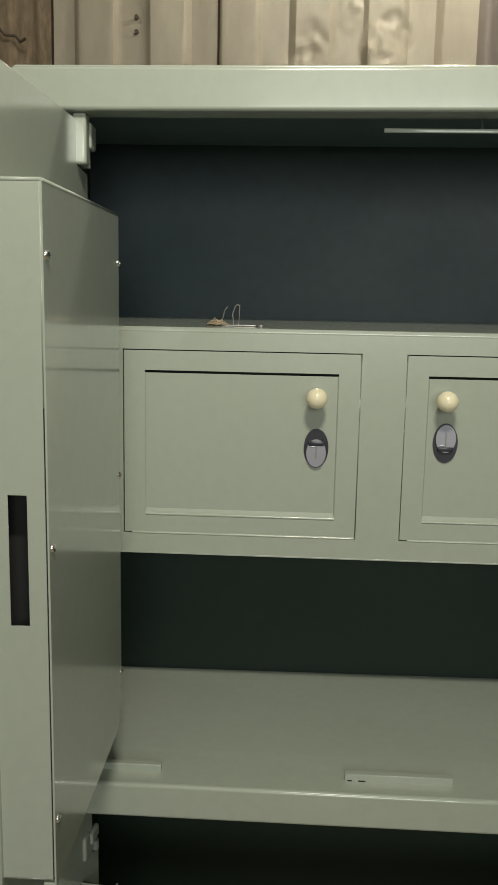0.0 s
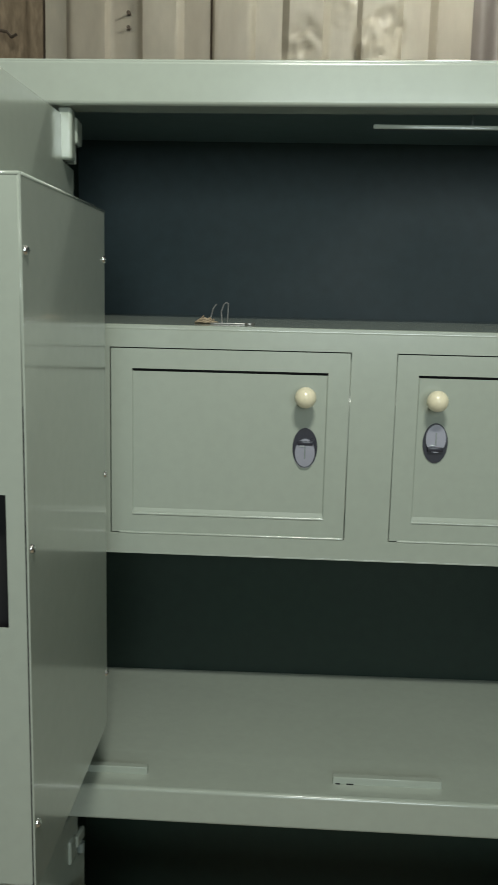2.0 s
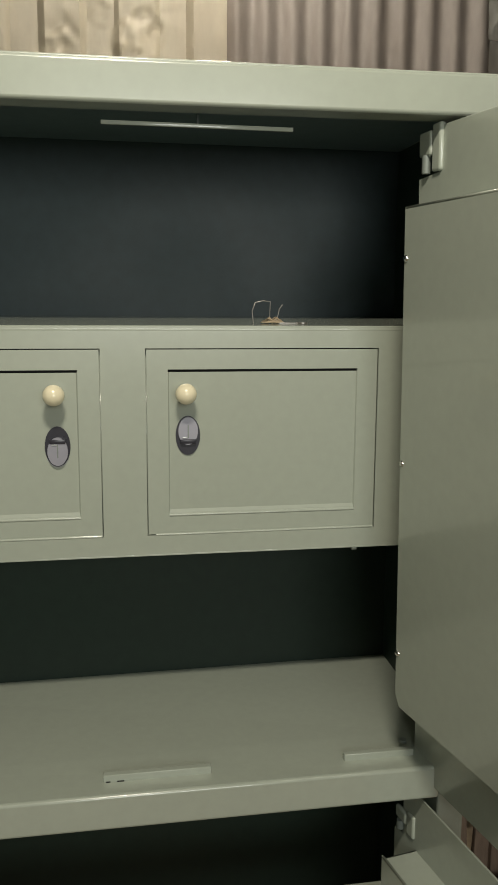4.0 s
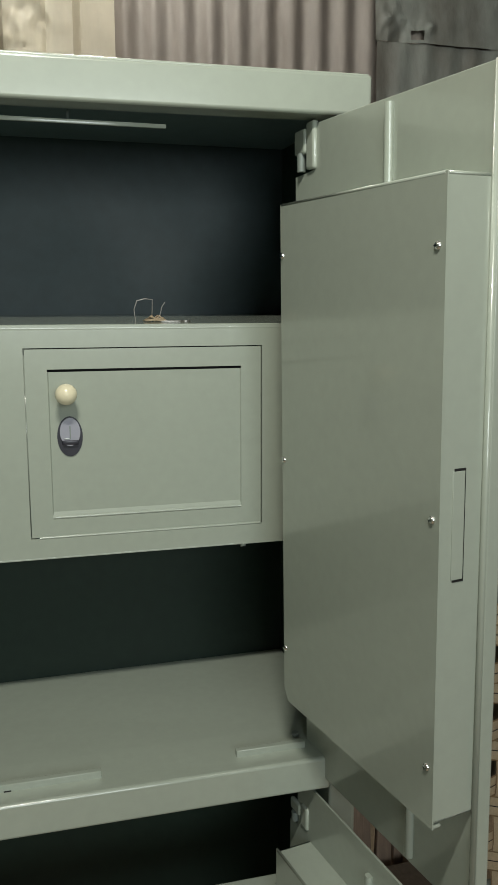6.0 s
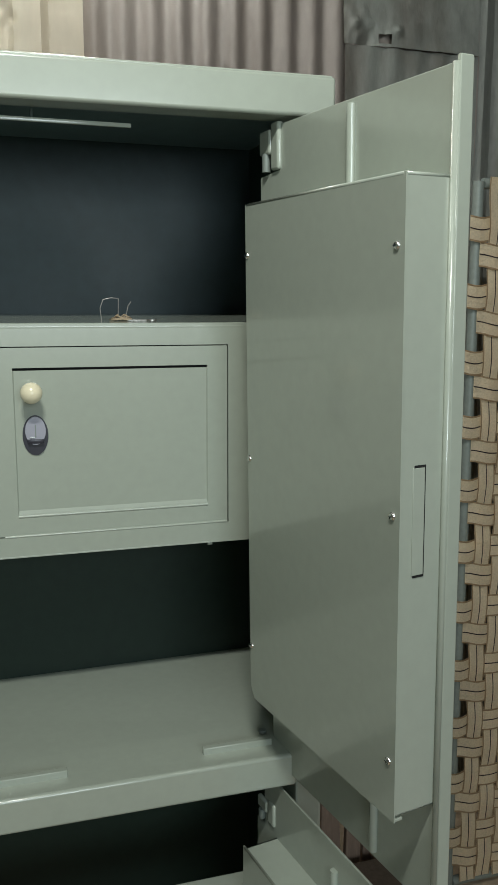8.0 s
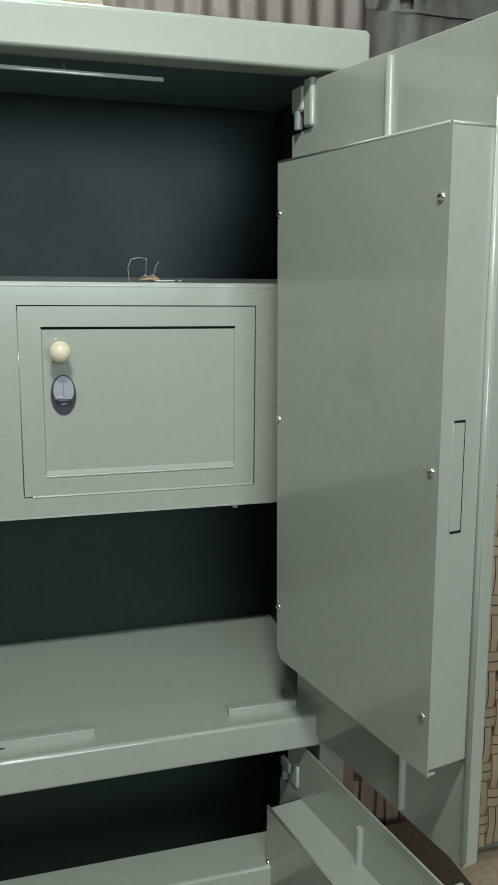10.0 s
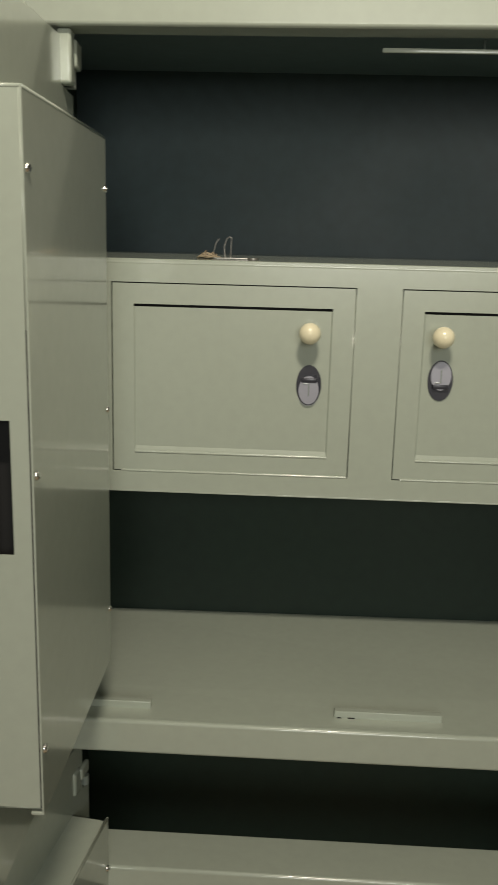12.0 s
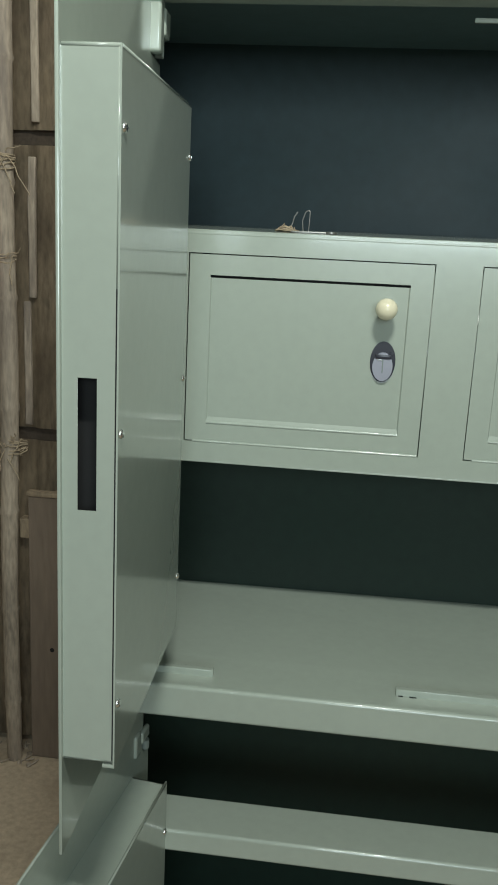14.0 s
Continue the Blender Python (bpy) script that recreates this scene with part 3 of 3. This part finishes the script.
# large doors: x runs from the hinge edge to the free edge, y away from the cover (times s), z up
def wardrobe_door(name, at, s, z0, z1, b0, b1, screws, slot, rib, label, bolt):
    door = new(name)
    door.empty_display_size = 0.05
    door.parent = wardrobe
    door.matrix_parent_inverse = Matrix.Translation((-CX, -1.48, -FLOOR))
    door.matrix_basis = at
    tagged(door, label)
    W, X, T = 0.440 if s > 0 else 0.446, 0.070, 0.056 if s > 0 else 0.060

    def p(nm, bm, mat=PAINT, lab=""):
        return part(nm, bm, mat, door, lab)

    bm = bmesh.new()
    n0, n1, h0, h1 = 0.027, 0.088, 0.060 if z1 > 1 else 0.026, 0.060 if z1 > 1 else 0.090
    rise = 0.004 if s < 0 else 0.0
    out = [(0, z0 + n1), (n0, z0 + n1), (n0, z0), (W, z0), (W, z1 - (0.010 if s > 0 else 0.004)), (h0, z1 + rise), (h0, z1 - h1), (0, z1 - h1 - 0.004)]
    f = bm.faces.new([bm.verts.new((x, 0, z)) for x, z in out])
    g = bmesh.ops.extrude_face_region(bm, geom=[f])
    bmesh.ops.translate(bm, verts=[v for v in g["geom"] if isinstance(v, bmesh.types.BMVert)], vec=(0, -0.004 * s, 0))
    bmesh.ops.bevel(bm, geom=bm.edges[:], offset=0.0012, segments=2, profile=0.5, affect="EDGES")
    p("leaf", bm)
    if s < 0:
        p("overlap_strip", cuboid(W - 0.004, W + 0.002, -0.002 * s, -0.021 * s, z0 + 0.004, z1 + 0.004, 0.0018), PAINT, "folded strip along the meeting edge")
        p("edge_bead", rod(bmesh.new(), (W - 0.003, -0.0012 * s, z0 + 0.01), (W - 0.003, -0.0012 * s, z1 - 0.004), 0.0042, sides=10), PAINT, "rounded welded bead")
    # hollow cover frame with the slot cut through its free end
    bm = bmesh.new()

    def b(x0, x1, y0, y1, c0, c1):
        box(bm, x0, x1, min(y0 * s, y1 * s), max(y0 * s, y1 * s), c0, c1)

    e = W - 0.006
    if slot:
        y0, y1, c0, c1 = slot
        b(e - 0.002, e, 0, y0, b0, b1)
        b(e - 0.002, e, y1, T, b0, b1)
        b(e - 0.002, e, y0, y1, b0, c0)
        b(e - 0.002, e, y0, y1, c1, b1)
    else:
        b(e - 0.002, e, 0, T, b0, b1)
    b(X, e, 0, T, b1 - 0.002, b1)
    b(X, e, 0, T, b0, b0 + 0.002)
    b(X, X + 0.002, 0, T, b0, b1)
    bmesh.ops.remove_doubles(bm, verts=bm.verts, dist=0.0001)
    p("cover_frame", bm, PAINT, "folded sheet frame of the door cover")
    p("cover_dark", cuboid(X + 0.01, e - 0.03, 0.001 * s, 0.05 * s, b0 + 0.01, b1 - 0.01, 0), NEAR_BLACK, "black block for the shade in the door's lock space")
    bm = bmesh.new()
    yb0, yb1 = sorted((T * s + 0.0005 * s, T * s + 0.0025 * s))
    x0, x1, c = X - 0.001, e + 0.003 if s < 0 else e + 0.0015, 0.012 if s < 0 else 0.004
    out = [(x0 + c, b0 - 0.006), (x1, b0 - 0.006), (x1, b1), (x0, b1 + 0.005), (x0, b0 + c)]
    f = bm.faces.new([bm.verts.new((x, yb0, z)) for x, z in out])
    g = bmesh.ops.extrude_face_region(bm, geom=[f])
    bmesh.ops.translate(bm, verts=[v for v in g["geom"] if isinstance(v, bmesh.types.BMVert)], vec=(0, yb1 - yb0, 0))
    plate = p("cover_plate", bm, PAINT, "flat screwed cover plate")
    p("plate_lip", cuboid(e - 0.012, e + 0.001, (T - 0.012) * s, (T + 0.002) * s, b0 - 0.007, b0 - 0.003, 0.001))
    bm = bmesh.new()
    rod(bm, (X + 0.002, (T + 0.001) * s, b1 + 0.0038), (e - 0.001, (T + 0.001) * s, b1 - 0.0012), 0.0022, sides=10)
    rod(bm, (e - 0.0015, 0.001 * s, b1 - 0.0012), (e - 0.0015, (T + 0.001) * s, b1 - 0.0012), 0.0024, sides=10)
    rod(bm, (e - 0.0015, (T - 0.0005) * s, b0 if s < 0 else b0 + 0.52), (e - 0.0015, (T - 0.0005) * s, b1 - 0.0012), 0.0018, sides=10)
    p("folded_edge", bm, PAINT, "rounded worn fold of the cover")
    if s > 0:
        p("plate_gap", cuboid(e - 0.003, e + 0.0006, (T - 0.0012) * s, (T + 0.0007) * s, b0 + 0.002, b0 + 0.52, 0), NEAR_BLACK, "dark gap beside the loose plate")
    for x, z in screws:
        bm = lathe([(0.0050, 0.0), (0.0048, 0.0014), (0.0036, 0.0028), (0.0013, 0.0034)], 14)
        box(bm, -0.0034, 0.0034, -0.0038, -0.0030, -0.0005, 0.0005)
        bmesh.ops.transform(bm, matrix=Matrix.Translation((x, (T + 0.0025) * s, z)) @ Matrix.Rotation(math.pi if s > 0 else 0, 4, "Z"), verts=bm.verts)
        part("screw", bm, CHROME, plate, "shiny pan-head screw")
    if bolt:
        y0, y1, c0, c1 = bolt
        p("bolt_gap", cuboid(e - 0.001, e + 0.0006, y0 * s, y1 * s, c0, c1, 0), NEAR_BLACK, "dark gap round the lock bar")
        p("lock_bar", cuboid(e - 0.001, e + 0.0012, (y0 + 0.0015) * s, (y1 + 0.002) * s, c0 + 0.003, c1 - 0.003, 0.0005), PAINT, "flush lock bar")
    if rib:
        x, c0, c1 = rib
        p("rib", rod(bmesh.new(), (x, 0.003 * s, c0), (x, 0.003 * s, c1), 0.006, sides=12), PAINT, "round stiffening rod welded to the door")
    if s < 0 and z1 > 1:
        p("foot_rib", rod(bmesh.new(), (0.32, 0.003 * s, z0 + 0.012), (0.32, 0.003 * s, b0 + 0.03), 0.006, sides=12), PAINT, "short rod at the door's foot")
    # hinge at the head; the foot turns on a pin in the rail
    z = z1 - 0.026 if z1 > 1 else z1 - 0.060
    k, o = (1.0, 0.016 if s > 0 else 0.008) if z1 > 1 else (0.6, 0.006)
    bm = bmesh.new()
    y0, y1 = sorted((-0.005 * s, (o - 0.002) * s))
    box(bm, 0.042, 0.065, y0, y1, z - 0.034 * k, z + 0.034 * k, 0.004, 3)
    hinge = p("hinge", bm, PAINT, "painted welded hinge lug")
    bm = bmesh.new()
    y0, y1 = sorted((-0.003 * s, o * s))
    box(bm, 0.010, 0.0425, y0, y1, z - 0.010 * k, z + 0.026 * k, 0.004, 3)
    part("knuckle", bm, PAINT, hinge)
    part("hinge_pin", rod(bmesh.new(), (0.026, 0.004 * s, z - 0.034 * k), (0.026, 0.004 * s, z - 0.008 * k), 0.0065, sides=12), PIPE, hinge, "bare dull steel pin")
    if z1 > 1:
        p("foot_pin", rod(bmesh.new(), (0.010, 0.012 * s, 0.518), (0.010, 0.012 * s, 0.531), 0.006, sides=12), PIPE, "dull steel pivot pin")
    return door


def door_pose(hx, hy, degrees):
    """Hinge edge at (hx, hy); degrees turned outwards from straight ahead, positive towards +x."""
    a = radians(degrees)
    u = Vector((math.sin(a), -math.cos(a), 0))
    return Matrix(((u.x, -u.y, 0, hx), (u.y, u.x, 0, hy), (0, 0, 1, 0), (0, 0, 0, 1)))


LEAN_OUT = Matrix.Translation((0, 0, 1.38)) @ Matrix.Rotation(radians(0.85), 4, "X") @ Matrix.Translation((0, 0, -1.38))
SCREWS = [(0.0745, z) for z in (1.307, 1.007, 0.705)] + [(0.425, z) for z in (1.297, 1.002, 0.697)]
SCREWS_R = [(0.0745, z) for z in (1.316, 1.017, 0.718)] + [(0.430, z) for z in (1.308, 1.008, 0.707)]
LOW = [(0.0745, z) for z in (0.262, 0.05)] + [(0.415, z) for z in (0.262, 0.05)]
wardrobe_door("upper_door", door_pose(-0.2685, 1.320, 0.72), 1, 0.505, 1.500, 0.628, 1.368, SCREWS, (0.016, 0.036, 0.920, 1.059), None,
              "tall upper door with an open lock slot", None)
wardrobe_door("upper_door", door_pose(0.629, 1.3290, 10.1) @ LEAN_OUT, -1, 0.486, 1.502, 0.638, 1.383, SCREWS_R, None, (0.25, 1.30, 1.495),
              "tall upper door with a flush lock bar", (0.025, 0.041, 0.934, 1.066))
wardrobe_door("lower_door", door_pose(-0.264, 1.320, -7.6), 1, -0.255, 0.455, -0.10, 0.346, LOW, None, None, "short lower door standing open", None)
wardrobe_door("lower_door", door_pose(0.629, 1.337, 10.1), -1, -0.255, 0.455, -0.10, 0.360, LOW, None, (0.25, -0.2, 0.42), "short lower door standing open", None)


# ---- keys on the locker ----
def key_bunch(x, y, loop, clump, key_end, label):
    """loop: the wire loop's two feet and lean; clump: where the thread lies; all along x from the base."""
    rig = thing("key_bunch", (x, y, Z1 + 0.0022), label, "keys", "keys on the locker")
    a, b, h, lean = loop
    ring = [(a, 0, 0.0006), (a - 0.002, 0.001, h * 0.55), (a + lean, 0.001, h * 0.92), ((a + b) / 2 + lean, 0, h), (b + lean * 0.6, 0, h * 0.96), (b + 0.001, -0.001, h * 0.5), (b, 0, 0.0006)]
    tube("ring", ring, 0.0009, DULLSTEEL, rig, "thin pale wire ring standing up")
    bm = bmesh.new()
    box(bm, clump + 0.008, key_end - 0.012, -0.010, -0.005, 0.0, 0.0022, 0.0006)
    for k in range(4):
        box(bm, clump + 0.014 + k * 0.006, clump + 0.017 + k * 0.006, -0.0115, -0.0095, 0.0, 0.0018)
    bow = rod(bmesh.new(), (key_end - 0.008, -0.0075, 0.0), (key_end - 0.008, -0.0075, 0.0026), 0.0085, sides=18)
    part("key_blade", bm, DULLSTEEL, rig, "flat steel key lying down")
    part("key_bow", bow, DULLSTEEL, rig, "pale round head of the key")
    rnd = random.Random(int(abs(x) * 1000) + 7)
    pts = []
    for k in range(60):
        r = 0.003 + 0.010 * rnd.random()
        pts.append((clump + r * math.cos(k * 0.9) * 1.5, r * math.sin(k * 0.9), 0.0015 + 0.014 * rnd.random() * (1 - r / 0.014)))
    tube("thread", pts, 0.0011, STRING, rig, "knotted brown thread")
    tube("thread_end", [(clump + 0.006, 0, 0.006), (clump + 0.009, 0, 0.015), (clump + 0.011, 0, 0.024), (clump + 0.016, 0, 0.031)], 0.0009, DULLSTEEL, rig, "curved wire end")
    return rig


key_bunch(-0.086, 1.43, (0.026, 0.034, 0.034, 0.002), 0.0, 0.078, "small key on a wire ring with knotted brown thread")
key_bunch(0.402, 1.43, (-0.010, 0.016, 0.037, 0.003), 0.022, 0.078, "small key with a wide wire ring and brown thread")


# ---- timber on the floor beside the wardrobe ----
block = thing("timber_block", (1.08, 1.66, FLOOR), "dark weathered timber block on the earth floor", "timber")
bm = cuboid(-0.22, 0.088, -0.19, 0.12, -0.008, 0.24, 0.012)
bmesh.ops.subdivide_edges(bm, edges=bm.edges, cuts=2, use_grid_fill=True)
for v in bm.verts:
    v.co += 0.006 * noise.noise_vector(v.co * 9)
part("body", bm, BATTEN, block)


def split_slat(x, y, width, height, lean, seed):
    slat = thing("split_slat", (x, y, FLOOR), "rough pinkish-brown split wood slat standing behind the timber", "wood", "split slats behind the timber")
    bm = cuboid(-width / 2, width / 2, -0.010, 0.010, -0.006, height, 0.003)
    for k in range(1, 8):
        bmesh.ops.bisect_plane(bm, geom=bm.verts[:] + bm.edges[:] + bm.faces[:], plane_co=(0, 0, height * k / 8), plane_no=(0, 0, 1))
    for v in bm.verts:
        q = noise.noise_vector(Vector((seed, v.co.x * 20, v.co.z * 7)))
        v.co.x += lean * v.co.z + 0.006 * q.x
        v.co.y += 0.005 * q.y
        if v.co.z > height * 0.95:
            v.co.z += 0.03 * q.z
    part("body", bm, SPLIT, slat)


for k, (width, height, lean) in enumerate(((0.034, 0.40, 0.02), (0.028, 0.43, -0.03), (0.040, 0.37, 0.01), (0.030, 0.41, 0.04), (0.036, 0.36, -0.02), (0.032, 0.38, 0.02))):
    split_slat(0.965 + 0.038 * k, 1.835 + 0.012 * (k % 2), width, height, lean, k * 3.7)


# ---- woven cot standing on end ----
def cot():
    rig = thing("woven_cot", (1.40, 1.9, FLOOR), "cot with straw-coloured woven webbing standing on end", "cot")
    x0, x1, y, z0, z1 = 1.366, 2.25, 1.9, FLOOR - 0.06, 1.54
    back = Matrix.Translation((-1.40, -1.9, -FLOOR))

    def c(ob):
        ob.matrix_parent_inverse = back
        return ob

    for x in (x0, x1):
        c(part("side_pipe", rod(bmesh.new(), (x, y, FLOOR - 0.004), (x, y, z1 + 0.004), 0.014, sides=16), PIPE, rig))
    for z in (z0 + 0.08, z1):
        c(part("end_pipe", rod(bmesh.new(), (x0 + 0.012, y, z), (x1, y, z), 0.013, sides=16), PIPE, rig))
    PV, PH, WV, WH = 0.052, 0.081, 0.048, 0.060
    nv, nh = 16, 23

    def ribbon(points, across, width, nm):
        """A webbing strap along points: a broad pale band with two edges and a dark stripe."""
        holder = None
        for lo, hi, mat, lift, sub in ((-0.5, 0.5, STRAP, 0.0, nm), (-0.025, 0.025, STRAPLINE, 0.0011, "stripe"), (-0.5, -0.43, STRAPEDGE, 0.0009, "edge"), (0.43, 0.5, STRAPEDGE, 0.0009, "edge")):
            bm = bmesh.new()
            prev = None
            for q in points:
                a = bm.verts.new((q[0] + across[0] * lo * width, q[1] - lift, q[2] + across[1] * lo * width))
                b2 = bm.verts.new((q[0] + across[0] * hi * width, q[1] - lift, q[2] + across[1] * hi * width))
                if prev:
                    bm.faces.new((prev[0], prev[1], b2, a))
                prev = (a, b2)
            bmesh.ops.solidify(bm, geom=bm.faces[:], thickness=0.0012)
            ob = part(sub, bm, mat, holder or rig)
            if holder is None:
                holder = c(ob)

    rnd = random.Random(12)
    for i in range(nv):
        x = x0 + 0.046 + i * PV
        pts = []
        for k in range(nh * 4 + 5):
            z = z1 + 0.014 - k * PH / 4
            if z < z0 + 0.09:
                break
            ph = (z1 - 0.10 - z) / PH
            pts.append((x + 0.004 * noise.noise((z * 4, i, 0)), y - 0.019 - 0.004 * math.cos(math.pi * (ph + i)), z))
        ribbon(pts, (1, 0), WV, "upright_strap")
    for j in range(nh):
        zz = z1 - 0.10 - j * PH
        if zz < z0 + 0.14:
            break
        tilt = rnd.uniform(-0.01, 0.014)
        pts = []
        for k in range(nv * 4 + 8):
            x = x0 + (0.002 if j % 2 else -0.03) + k * PV / 4
            if x > x1:
                break
            ph = (x - x0 - 0.046) / PV
            pull = 0.012 * math.exp(-((x - x0) / 0.04) ** 2) * (1 if j % 2 else -1)
            pts.append((x, y - 0.019 + 0.004 * math.cos(math.pi * (ph + j)), zz + tilt * (x - x0) * 2 + pull))
        ribbon(pts, (0, 1), WH, "cross_strap")
    return rig


cot()
